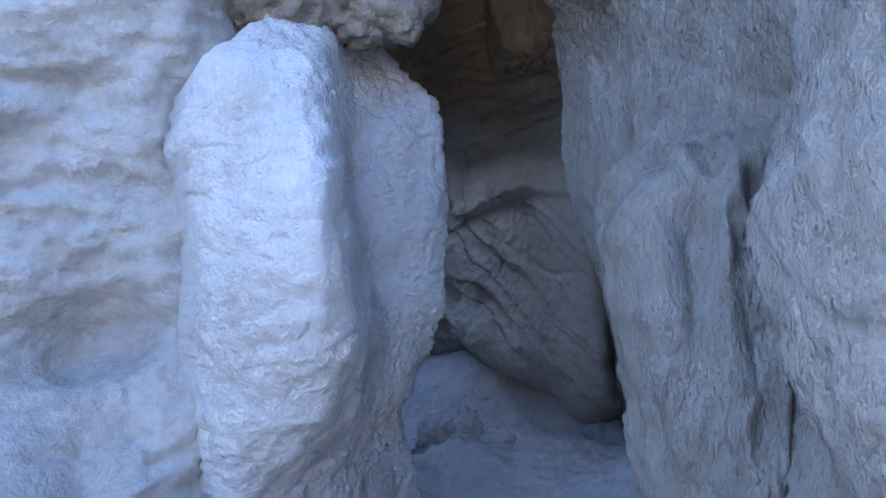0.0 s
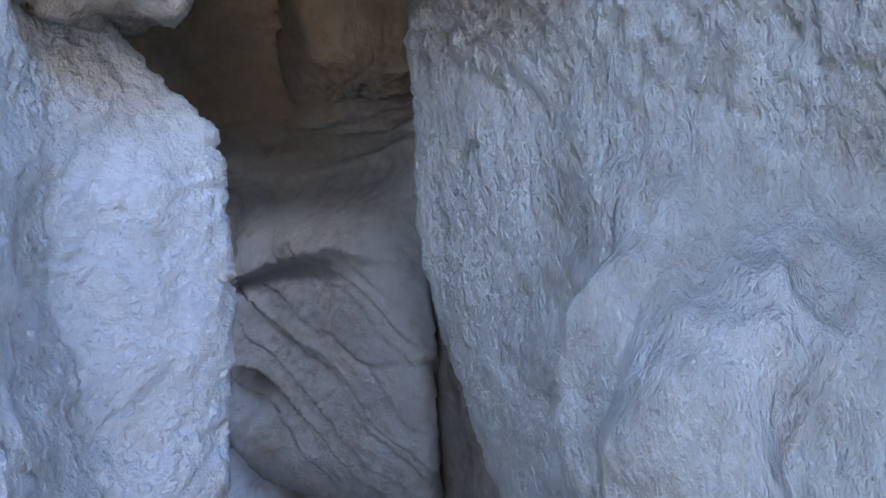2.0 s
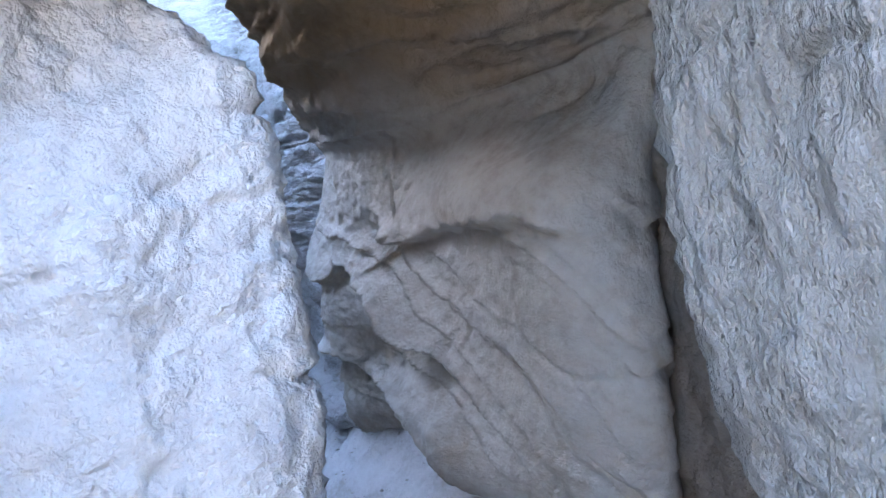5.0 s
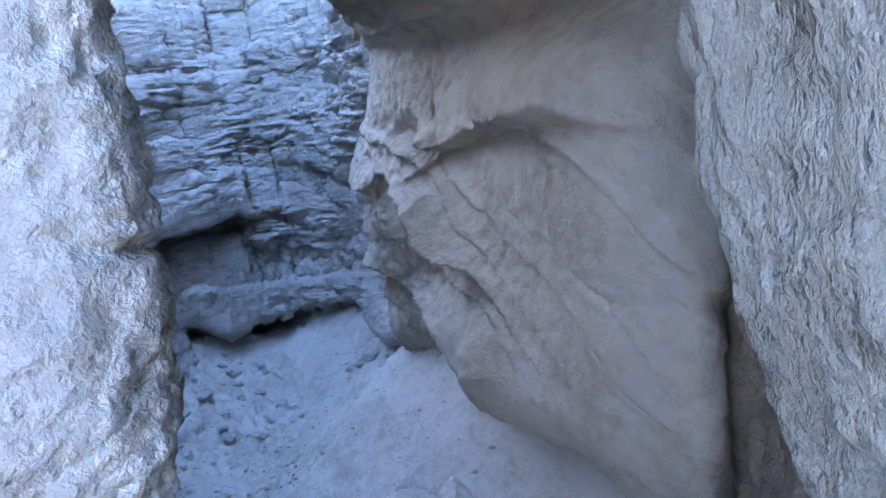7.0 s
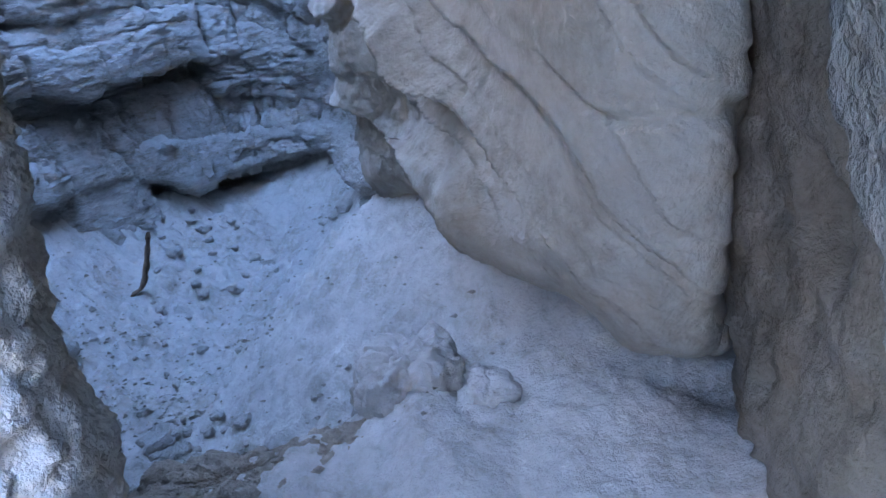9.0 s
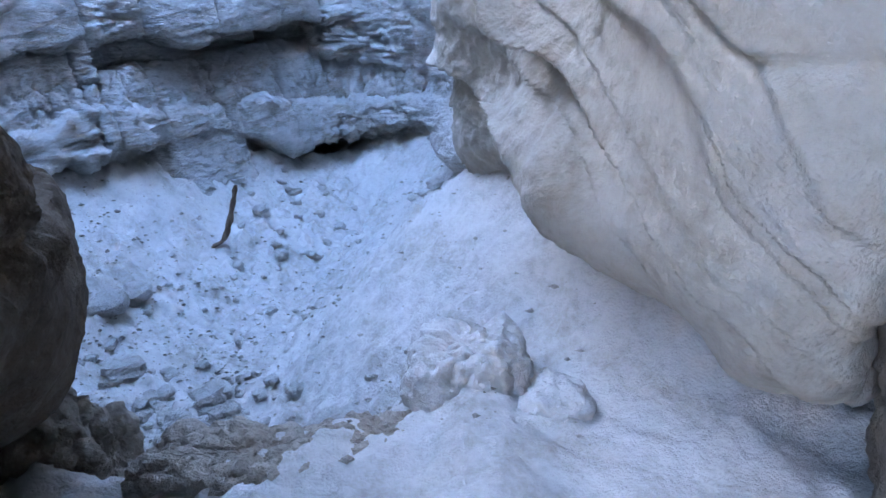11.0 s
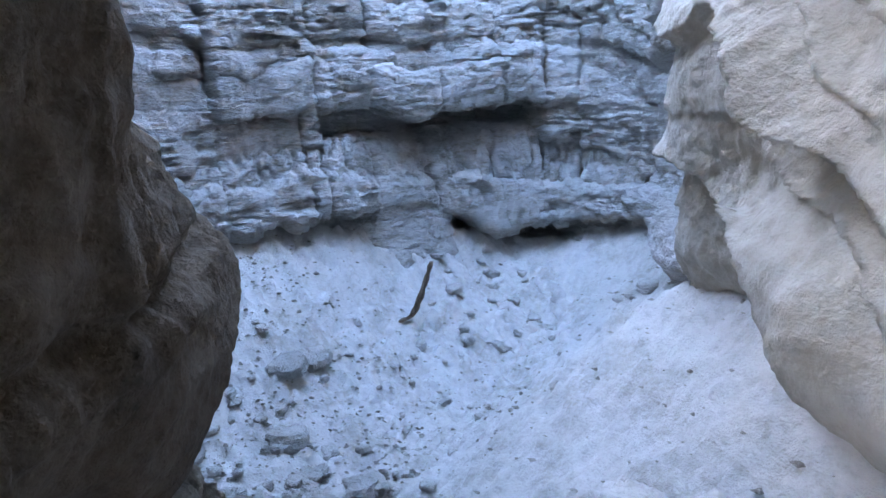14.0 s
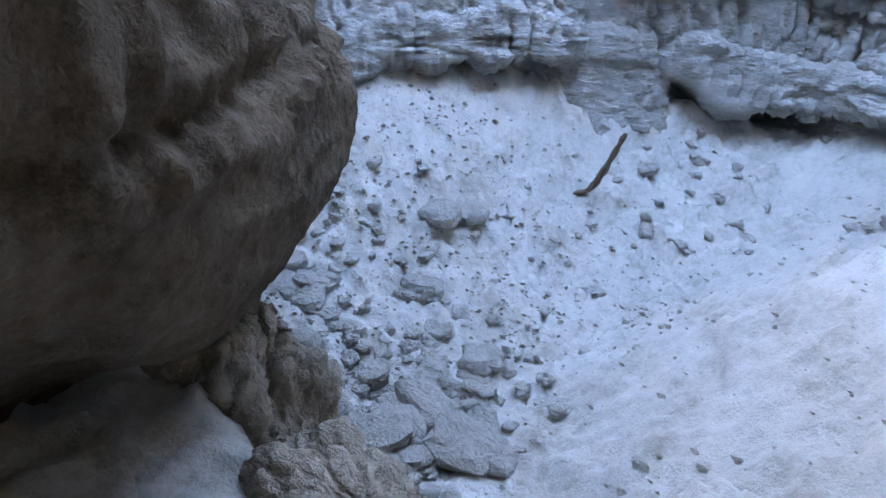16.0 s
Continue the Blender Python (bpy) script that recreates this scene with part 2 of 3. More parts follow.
def spline(points, spacing):
    p = np.array(points, float)
    out = []
    for k in range(len(p) - 1):
        p0, p1, p2, p3 = p[max(k - 1, 0)], p[k], p[k + 1], p[min(k + 2, len(p) - 1)]
        n = max(2, int(np.linalg.norm(p2 - p1) / spacing))
        t = (np.arange(n) / n)[:, None]
        out.append(0.5 * (2 * p1 + (p2 - p0) * t + (2 * p0 - 5 * p1 + 4 * p2 - p3) * t * t + (3 * p1 - p0 - 3 * p2 + p3) * t ** 3))
    out.append(p[-1:])
    return np.concatenate(out)


_wall = spline(WALL_PATH[:-2], 0.08)


_bank = np.concatenate([np.linspace((-0.42, 6.15, 0.66), (0.2, 5.6, 0.78), 40), np.linspace((0.2, 5.6, 0.78), (0.78, 5.0, 0.5), 40)])


def height(x, y):
    """Height of the ground: a hump in the gap, a ledge, a sand ramp and the sunken chamber floor."""
    x, y = np.asarray(x, float), np.asarray(y, float)
    h = np.interp(y, (-3, 0, 1.2, 1.8, 2.4, 2.85, 3.8, 4.4), (0.15, 0.2, 0.55, 0.72, 0.58, 0.33, 0.27, 0.25))
    h = h + 0.35 * step(-x, 0.5, 1.6) * step(2.9 - y, 0, 1.2) + 0.3 * step(x, 0.55, 1.3) * step(4.6 - y, 0.0, 1.2)
    edge = 0
    for o in (-0.24, -0.16, -0.08, 0, 0.08, 0.16, 0.24):
        edge = edge + np.interp(x + o, (-1.75, -1.27, -0.87, -0.35, -0.1, 0.4), (3.85, 4.04, 4.18, 4.5, 4.85, 5.0)) / 7
    width = 0.28 + 2.1 * step(x, -0.45, 0.3)
    k = step((y - edge) / width, 0, 1)
    d = np.full(x.shape, 9.0)
    for wx, wy in _wall:
        d = np.minimum(d, (x - wx) ** 2 + (y - wy) ** 2)
    d = np.sqrt(d)
    tal = 0.72 + 0.12 * step(x, -1.8, -0.5) + 0.2 * step(-x, 2.4, 3.0)
    low = FLOOR + tal * np.clip(1 - d / 1.25, 0, 1) ** 1.5
    low = low - 0.13 * np.exp(-((x + 2.2) / 0.4) ** 2) * np.clip(1 - d / 0.5, 0, 1)
    low = low + 0.28 * step(-x, 1.9, 3.2) * step(7.4 - y, 0, 2.0) + 0.25 * step(x, -0.9, -0.1)
    h = h * (1 - k) + low * k
    bank = np.full(x.shape, -9.0)
    for bx, by, bz in _bank:
        bank = np.maximum(bank, bz - 0.95 * np.sqrt((x - bx) ** 2 + (y - by) ** 2))
    m = np.clip(0.5 + (bank - h) / 0.3, 0, 1)
    h = h * (1 - m) + bank * m + 0.15 * m * (1 - m)
    p = np.stack([x, y, 0 * x], -1)
    rough = 0.33 + 0.1 * step(-x, 0.4, 1.0) * step(y, 4.8, 5.4) + 0.4 * step(-x, 0.6, 0.9) * step(4.3 - y, 0, 0.3) + 0.67 * np.maximum(step(-x, 0.9, 2.0), 0.5 * np.clip(1.3 - d, 0, 1) * step(y, 5.8, 6.3)) * (1 - 0.6 * np.clip(1 - d / 0.5, 0, 1))
    h = h + 0.09 * np.exp(-((x + 0.12 - 0.3 * (4.7 - y)) / 0.16) ** 2) * step(y, 3.7, 4.3) * step(5.1 - y, 0, 0.3)
    rough = rough + 0.4 * m * step(1.1 - h, 0.2, 0.6)
    h = h - 0.05 * np.exp(-((x - 0.98) / 0.2) ** 2 - ((y - 4.62 + 0.5 * (x - 0.98)) / 0.13) ** 2)
    rim = step(-x, 0.25, 0.5) * step(4.55 - y, 0, 0.2) * step(y, 3.9, 4.15)
    h, rough = h + 0.025 * rim * np.maximum(ridged(p * 5 + 2, 2), -0.3), rough + 0.3 * rim
    clod = np.maximum(fbm(p * 7 + 3, 3), 0)
    fine = 0.035 * fbm(p * 1.7, 3) + 0.035 * rough * fbm(p * 9, 4, 0.6) + 0.055 * rough * clod + 0.022 * rough * np.maximum(fbm(p * 19 + 6, 2), 0) + 0.009 * fbm(p * 26, 3) + 0.016 * np.maximum(gnoise(p * 15) - 0.25, 0)
    return h + fine * step(y, -1.5, -0.6) * step(9.3 - y, 0, 0.4) * step(x, -4.9, -4.4) * step(1.9 - x, 0, 0.3)


def ground():
    gx = np.concatenate([[-70, -40, -20, -10, -7, -5.5], np.arange(-4.7, 1.9, 0.02), [2.5, 4, 7, 12, 25, 70]])
    gy = np.concatenate([[-70, -40, -20, -10, -5, -3, -2, -1.5], np.arange(-1.0, 9.3, 0.022), [10, 12, 16, 25, 40, 70]])
    xx, yy = np.meshgrid(gx, gy)
    g = np.stack([xx, yy, height(xx, yy)], -1)
    ob = new("ground", grid_mesh("ground", [g], SAND, closed=False, cap=False))
    return tagged(ob, "pale dusty canyon floor with a ledge and a sand ramp", "ground", kind="structure")


ground()


# ---------------------------------------------------------------- wall on the walker's right
def wall_right():
    r = []
    r.append([(-0.5, 0.95, 3.4), (1.0, 0.98, 3.4), (1.7, 0.78, 3.3), (2.6, 0.78, 3.3), (3.5, 0.8, 3.4)])
    r.append([(-0.5, 0.88, 3.0), (0.79, 0.84, 3.08), (0.99, 0.82, 3.08), (1.26, 0.74, 3.06), (1.57, 0.655, 3.04), (1.7, 0.6, 3.03), (1.85, 0.575, 3.03), (2.03, 0.56, 3.02), (2.36, 0.6, 3.03), (2.46, 0.57, 2.95), (2.7, 0.56, 2.85), (3.0, 0.38, 2.85), (3.5, 0.05, 2.9)])
    r.append([(-0.5, 0.85, 2.8), (0.9, 0.8, 2.75), (1.3, 0.74, 2.82), (1.6, 0.655, 2.85), (1.84, 0.6, 2.87), (2.1, 0.595, 2.88), (2.4, 0.64, 2.76), (2.48, 0.55, 2.66), (2.75, 0.5, 2.62), (3.0, 0.34, 2.55), (3.5, 0.0, 2.5)])
    r.append([(-0.5, 0.85, 2.45), (1.0, 0.8, 2.42), (1.6, 0.74, 2.45), (2.09, 0.73, 2.48), (2.28, 0.73, 2.5), (2.43, 0.74, 2.47), (2.52, 0.54, 2.4), (2.75, 0.48, 2.36), (3.0, 0.32, 2.25), (3.5, 0.0, 2.15)])
    r.append([(-0.5, 0.75, 2.1), (0.8, 0.7, 2.0), (1.57, 0.63, 1.95), (1.85, 0.68, 2.08), (2.09, 0.74, 2.3), (2.5, 0.78, 2.2), (2.8, 0.62, 2.1), (3.5, 0.15, 1.9)])
    r.append([(-0.5, 0.9, 1.7), (1.0, 0.96, 1.75), (1.5, 1.02, 1.78), (1.9, 1.0, 1.85), (2.2, 0.9, 1.93), (2.6, 0.88, 1.9), (2.8, 0.98, 1.85), (3.5, 1.7, 1.8)])
    r.append([(-0.5, 0.78, 1.2), (1.0, 0.8, 1.25), (1.27, 0.74, 1.27), (1.4, 0.65, 1.27), (1.55, 0.61, 1.27), (1.68, 0.63, 1.27), (1.85, 0.76, 1.3), (2.1, 0.82, 1.35), (2.6, 0.9, 1.35), (3.5, 2.1, 1.35)])
    r.append([(-0.5, 0.75, 0.8), (1.2, 0.74, 0.85), (1.6, 0.72, 0.85), (2.2, 0.8, 0.85), (2.6, 0.95, 0.85), (3.5, 2.3, 0.85)])
    r.append([(-0.5, 1.6, 0.5), (2.4, 1.7, 0.5), (3.5, 2.6, 0.5)])
    r.append([(-0.5, 3.2, -1.0), (3.5, 3.3, -1.0)])
    r.append([(-0.5, 5, -1.0), (3.5, 5, -1.0)])
    r.append([(-0.5, 5, 3.7), (3.5, 5, 3.7)])
    r.append([(-0.5, 1.6, 3.7), (3.5, 1.6, 3.7)])
    g = ribs_loft(r, (0, 8), 0.0085, -0.5, 3.5, tall=2.9)
    p = g
    flute = ridged(S(p, 9, 9, 2.0), 3)
    mid = step(p[..., 1], 1.5, 1.7) * step(2.35 - p[..., 1], 0, 0.25) * step(1.95 - p[..., 2], 0, 0.2)
    crust = step(2.05 + 0.12 * gnoise(p * 3) - p[..., 2], -0.1, 0.15)
    d = 0.018 * fbm(p * 5, 3) + 0.006 * flute + 0.009 * ridged(S(p, 23, 23, 6.5, 3), 3) + 0.003 * ridged(S(p, 34, 34, 24, 5), 2) - 0.022
    d = d + 0.009 * (1 - 0.6 * crust) * np.maximum(ridged(S(p, 11, 11, 7, 6), 4), -0.2) + 0.006 * ridged(S(p, 44, 44, 8, 15), 2) + 0.004 * fbm(S(p, 50, 50, 34), 2) - 0.014 * (1 - crust) * np.maximum(0.25 - np.abs(gnoise(S(p, 9, 9, 5, 2))) * 2, 0) * 4
    d = d + mid * 0.075 * ridged(S(p, 6, 6, 0.7, 8), 2) + mid * 0.03
    over = step(p[..., 2], 2.3, 2.5)
    d = d + over * 0.035 * fbm(S(p, 6, 6, 9, 5), 4)
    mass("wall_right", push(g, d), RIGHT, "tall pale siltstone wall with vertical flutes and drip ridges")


def pillar_left():
    r = []
    r.append([(0, -0.8, 2.3), (1.09, -0.77, 2.2), (1.34, -0.77, 2.15), (1.62, -0.69, 2.12), (2.13, -0.73, 2.12), (2.35, -0.66, 2.2), (2.56, -0.5, 2.5)])
    r.append([(0, -0.5, 2.4), (0.85, -0.55, 2.35), (1.05, -0.52, 2.12), (1.4, -0.48, 2.0), (1.71, -0.42, 1.98), (2.1, -0.45, 2.05), (2.35, -0.48, 2.2), (2.56, -0.42, 2.55)])
    r.append([(0, -0.4, 2.55), (0.95, -0.42, 2.5), (1.1, -0.3, 2.3), (1.4, -0.27, 2.1), (1.71, -0.26, 2.05), (2.07, -0.28, 2.14), (2.34, -0.32, 2.35), (2.56, -0.36, 2.65)])
    r.append([(0, -0.35, 2.75), (1.0, -0.33, 2.72), (1.25, -0.24, 2.68), (1.56, -0.29, 2.68), (1.96, -0.33, 2.68), (2.34, -0.32, 2.7), (2.56, -0.32, 2.76)])
    r.append([(0, -0.3, 2.87), (1.0, -0.27, 2.84), (1.2, -0.12, 2.8), (1.5, -0.1, 2.8), (2.15, -0.12, 2.82), (2.37, -0.19, 2.86), (2.56, -0.25, 2.84)])
    r.append([(0, -0.2, 2.95), (0.68, -0.2, 2.95), (0.85, -0.27, 2.95), (1.05, -0.25, 2.95), (1.19, -0.07, 2.95), (1.38, -0.04, 2.95), (1.7, 0.015, 2.95), (2.1, 0.025, 2.95), (2.3, 0.02, 2.95), (2.43, -0.15, 2.93), (2.56, -0.23, 2.92)])
    r.append([(0, -0.35, 3.2), (1.05, -0.38, 3.2), (1.3, -0.3, 3.2), (2.3, -0.28, 3.17), (2.56, -0.28, 3.0)])
    r.append([(0, -0.6, 3.4), (2.2, -0.5, 3.35), (2.56, -0.35, 3.05)])
    r.append([(0, -1.1, 3.1), (2.2, -1.0, 3.0), (2.56, -0.5, 2.95)])
    r.append([(0, -1.0, 2.5), (2.2, -0.95, 2.5), (2.56, -0.55, 2.7)])
    g = ribs_loft(r, (0, 8), 0.0068, 0.0, 2.56)
    p = g
    d = 0.024 * fbm(p * 4, 3) + 0.006 * ridged(S(p, 10, 10, 3), 3) + 0.004 * fbm(p * 26, 3) + (0.002 + 0.0075 * step(p[..., 1], 2.4, 2.75)) * (0.8 * ridged(S(p, 42, 42, 34), 2) + 0.8 * fbm(S(p, 34, 34, 26) + 4, 2)) + 0.008 * step(p[..., 1], 2.6, 2.9) * fbm(S(p, 9, 9, 4, 9), 3)
    crack = np.abs(gnoise(S(p, 2.2, 2.2, 3.1, 11)) + 0.3 * gnoise(p * 9))
    d = d - 0.008 * np.exp(-(crack / 0.025) ** 2)
    d = d + 0.006 * step(2.55 - p[..., 1], 0, 0.3) * ridged(S(p, 2.5, 2.5, 9), 2) - 0.016 * np.exp(-(gnoise(S(p, 1.1, 1.1, 2.6, 41)) / 0.03) ** 2) * step(gnoise(p * 2.1 + 5), -0.1, 0.2)
    mass("pillar_left", push(g, d), PALE, "pale chalky rock pillar undercut at its foot", "rock pillar", "")


def wall_left():
    r = []
    r.append([(-0.5, -2.2, 0.2), (1.0, -2.4, 0.6), (1.4, -2.7, 0.9), (4.4, -2.5, 0.7)])
    r.append([(-0.5, -1.5, 0.9), (0.95, -1.6, 1.4), (1.2, -1.65, 1.75), (1.6, -1.65, 1.9), (2.2, -1.6, 1.85), (4.4, -1.5, 1.7)])
    r.append([(-0.5, -1.1, 1.3), (0.95, -1.15, 1.8), (1.2, -1.2, 2.1), (1.45, -1.2, 2.3), (1.9, -1.2, 2.25), (2.2, -1.2, 2.12), (2.5, -1.15, 2.05), (4.4, -1.1, 1.9)])
    r.append([(-0.5, -0.8, 1.9), (0.95, -0.88, 2.15), (1.3, -0.92, 2.35), (1.9, -0.88, 2.38), (2.3, -0.85, 2.25), (2.6, -0.75, 2.15), (4.4, -0.7, 2.0)])
    r.append([(-0.5, -0.7, 2.5), (1.0, -0.75, 2.5), (2.0, -0.8, 2.6), (2.5, -0.7, 2.5), (4.4, -0.6, 2.4)])
    r.append([(-0.5, -0.9, 3.2), (2.3, -0.9, 3.1), (4.4, -0.8, 3.0)])
    r.append([(-0.5, -5, 3.2), (4.4, -5, 3.1)])
    r.append([(-0.5, -5, -0.6), (4.4, -5, -0.6)])
    r.append([(-0.5, -3.2, -0.6), (4.4, -3.2, -0.6)])
    g = ribs_loft(r, (0, 5), 0.018, -0.5, 4.4, tall=3.0)
    p = g
    d = 0.06 * fbm(p * 2.6, 4) + 0.03 * ridged(S(p, 1.6, 1.6, 8), 3) + 0.008 * fbm(p * 22, 3) + 0.01 * ridged(S(p, 8, 8, 22), 2)
    hollow = ((p[..., 0] + 1.16) / 0.2) ** 2 + ((p[..., 2] - 1.42) / 0.13) ** 2
    shelf = ((p[..., 0] + 1.5) / 0.28) ** 2 + ((p[..., 2] - 2.2) / 0.09) ** 2
    d = d - 0.2 * np.exp(-hollow) + 0.1 * np.exp(-shelf ** 2)
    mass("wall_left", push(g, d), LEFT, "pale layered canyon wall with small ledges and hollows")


def wall_inner_left():
    r = []
    r.append([(-0.5, -1.3, 3.22), (0.3, -1.2, 3.23), (0.6, -1.0, 3.26), (1.0, -0.62, 3.3), (2.0, -0.55, 3.3), (2.9, -0.6, 3.3), (4.2, 0.2, 3.3)])
    r.append([(-0.5, -1.6, 3.5), (0.3, -1.5, 3.55), (0.45, -1.4, 3.62), (0.6, -1.2, 3.68), (0.8, -0.97, 3.7), (1.0, -0.82, 3.7), (2.0, -0.64, 3.62), (2.9, -0.55, 3.7), (4.2, 0.5, 3.85)])
    r.append([(-0.5, -1.7, 3.85), (0.3, -1.7, 3.9), (0.42, -1.42, 3.98), (0.6, -1.08, 4.04), (1.05, -0.94, 4.0), (1.25, -0.96, 3.96), (1.6, -0.92, 3.94), (2.2, -0.86, 3.9), (2.9, -0.8, 3.95), (4.2, 0.3, 4.2)])
    r.append([(-0.5, -2.1, 4.2), (0.3, -1.95, 4.25), (0.6, -1.45, 4.42), (0.85, -1.37, 4.5), (1.05, -1.42, 4.48), (1.3, -1.58, 4.35), (2.0, -1.7, 4.2), (2.8, -1.4, 4.3), (4.2, -0.7, 4.5)])
    r.append([(-0.5, -2.4, 4.4), (0.5, -2.0, 4.6), (0.9, -1.8, 4.75), (1.4, -2.0, 4.6), (4.2, -2.0, 4.4)])
    r.append([(-0.5, -4.0, 4.95), (3.0, -4.0, 4.95), (4.2, -3.6, 4.0)])
    r.append([(-0.5, -5, 5.2), (4.2, -5, 5.2)])
    r.append([(-0.5, -5, 3.15), (4.2, -5, 3.15)])
    r.append([(-0.5, -0.95, 3.15), (4.2, -0.9, 3.15)])
    g = ribs_loft(r, (0, 5), 0.012, -0.5, 4.2, tall=2.6)
    p = g
    d = 0.02 * fbm(p * 4, 3) + 0.004 * fbm(p * 20, 3)
    up = step(p[..., 2] + 0.03 * gnoise(p * 5), 1.0, 1.07)
    drip = step(gnoise(S(p, 3, 3, 3, 4)), -0.3, 0.2)
    d = d + up * (0.045 * drip * ridged(S(p, 9, 9, 0.7, 2), 1) - 0.01 + 0.04 * fbm(p * 2.5 + 7, 2)) + 0.008 * ridged(S(p, 3, 3, 8), 3) + 0.004 * ridged(S(p, 22, 22, 12), 2)
    d = d + 0.02 * step(p[..., 2], 0.98, 1.04) * step(1.14 - p[..., 2], 0, 0.1) - 0.04 * np.exp(-((p[..., 2] - 1.13 - 0.03 * gnoise(p * 5)) / 0.035) ** 2)
    crack = np.abs(p[..., 0] + 0.35 * p[..., 2] + 1.38 + 0.05 * gnoise(p * 4))
    d = d - 0.07 * np.exp(-(crack / 0.02) ** 2)
    mass("wall_inner_left", push(g, d), DARK, "brown mudstone bulge, deep shade in its colour, with vertical flutes above a hollow")


def wall_slab():
    r = []
    r.append([(-0.6, 0.6, 7.3), (4.2, 0.6, 7.3)])
    r.append([(-0.6, 0.1, 6.8), (1, -0.1, 6.6), (2.4, -0.15, 6.6), (4.2, -0.2, 6.4)])
    r.append([(-0.6, -0.2, 6.4), (0.4, -0.2, 6.2), (0.9, -0.45, 6.1), (1.6, -0.47, 5.9), (1.97, -0.4, 6.0), (2.4, -0.25, 5.85), (2.75, -0.35, 5.3), (3.2, -0.4, 5.0), (4.2, -0.3, 5.0)])
    r.append([(-0.6, 0.3, 6.5), (0.5, 0.25, 6.4), (0.68, 0.02, 5.9), (0.87, -0.15, 5.65), (1.12, 0.02, 5.68), (1.35, -0.13, 5.52), (1.75, -0.13, 5.5), (2.1, -0.1, 5.4), (2.42, -0.08, 5.4), (2.7, -0.2, 4.8), (3.2, -0.3, 4.5), (4.2, -0.2, 4.5)])
    r.append([(-0.6, 0.75, 6.3), (0.45, 0.7, 6.2), (0.64, 0.35, 5.7), (0.79, 0.12, 5.38), (1.4, 0.08, 5.2), (1.75, 0.09, 5.3), (2.1, 0.2, 5.03), (2.4, 0.25, 5.0), (2.6, 0.1, 4.6), (2.83, 0.12, 4.15), (3.2, 0.0, 4.0), (4.2, 0.1, 4.0)])
    r.append([(-0.6, 1.05, 5.9), (0.4, 0.9, 5.7), (0.52, 0.55, 5.2), (0.62, 0.44, 5.0), (0.8, 0.32, 4.74), (1.5, 0.34, 4.7), (1.9, 0.37, 4.5), (2.1, 0.38, 4.6), (2.42, 0.5, 4.87), (2.6, 0.42, 4.4), (2.83, 0.35, 4.0), (4.2, 0.4, 3.9)])
    r.append([(-0.6, 1.15, 5.4), (0.26, 0.9, 5.0), (0.38, 0.68, 4.68), (0.8, 0.58, 4.35), (1.36, 0.62, 4.1), (1.85, 0.57, 3.98), (2.15, 0.7, 4.1), (2.42, 0.8, 4.5), (2.65, 0.7, 4.1), (3.2, 0.6, 3.9), (4.2, 0.6, 3.8)])
    r.append([(-0.6, 1.4, 5.1), (0.34, 1.2, 4.95), (0.41, 0.93, 4.46), (0.8, 0.86, 4.2), (1.36, 0.85, 4.0), (2.18, 0.81, 4.0), (2.45, 0.95, 4.1), (3.2, 0.9, 3.9), (4.2, 0.9, 3.8)])
    r.append([(-0.6, 1.4, 5.0), (0.4, 1.2, 4.85), (0.8, 1.06, 4.65), (1.2, 1.0, 4.5), (1.6, 0.98, 4.3), (2.2, 1.0, 4.05), (4.2, 1.05, 3.8)])
    r.append([(-0.6, 1.6, 4.9), (1.2, 1.4, 4.6), (2.2, 1.3, 4.1), (4.2, 1.3, 3.9)])
    r.append([(-0.6, 1.6, 3.5), (4.2, 1.6, 3.5)])
    r.append([(-0.6, 3.5, 3.4), (4.2, 3.5, 3.45)])
    r.append([(-0.6, 3.5, 7.3), (4.2, 3.5, 7.3)])
    g = ribs_loft(r, (1, 10), 0.011, -0.6, 4.2, tall=3.1)
    p = g
    s = 0.45 * p[..., 1] - 0.89 * p[..., 0]
    face = step(2.42 - p[..., 2], 0, 0.12)
    c = p[..., 2] - (1.5 * s - 0.2 * s * s) + 0.17 * fbm(p * 1.4, 2) + 0.02 * fbm(p * 6, 3)
    left = step(s, 1.5, 2.3) * (1 - 0.6 * step(s, 2.5, 2.9))
    d = 0.014 * fbm(p * 3, 4) + (0.004 + 0.005 * left) * fbm(p * 18, 4) + 0.003 * left * ridged(S(p, 11, 11, 7, 4), 3) + 0.012 * step(s, 2.1, 2.5) * ridged(S(p, 9, 9, 6), 3)
    low = step(2.0 + 0.05 * gnoise(p * 2) - p[..., 2], -0.02, 0.1)
    for k, (thick, amp) in enumerate(((0.5, 0.25), (0.23, 0.07), (0.09, 0.007))):
        f = (c + 0.11 * k) / thick
        n = np.floor(f)
        f = f - n
        gain = 0.4 + 1.0 * np.clip(gnoise(np.stack([n * 3.7, s * 2.0, p[..., 2] * 1.5 + k], -1)) + 0.3, 0, 1)
        d = d + face * low * (0.22 + 0.78 * left) * amp * gain * ((1 - f) ** 1.5 * step(f, 0.0, 0.035) - 0.3)
    sill = 1.9 - 0.22 * (s - 1.6) ** 2 + 0.025 * gnoise(p * 7)
    d = d + face * 0.09 * step(p[..., 2] - sill, 0, 0.014) * step(2.25 - p[..., 2], 0, 0.3) * step(s, 1.1, 1.3) * step(2.6 - s, 0, 0.5)
    d = d - 0.02 * face * np.exp(-(gnoise(S(p, 1.6, 1.6, 1.2, 21)) / 0.03) ** 2) * step(gnoise(p * 1.7 + 8), -0.1, 0.2)
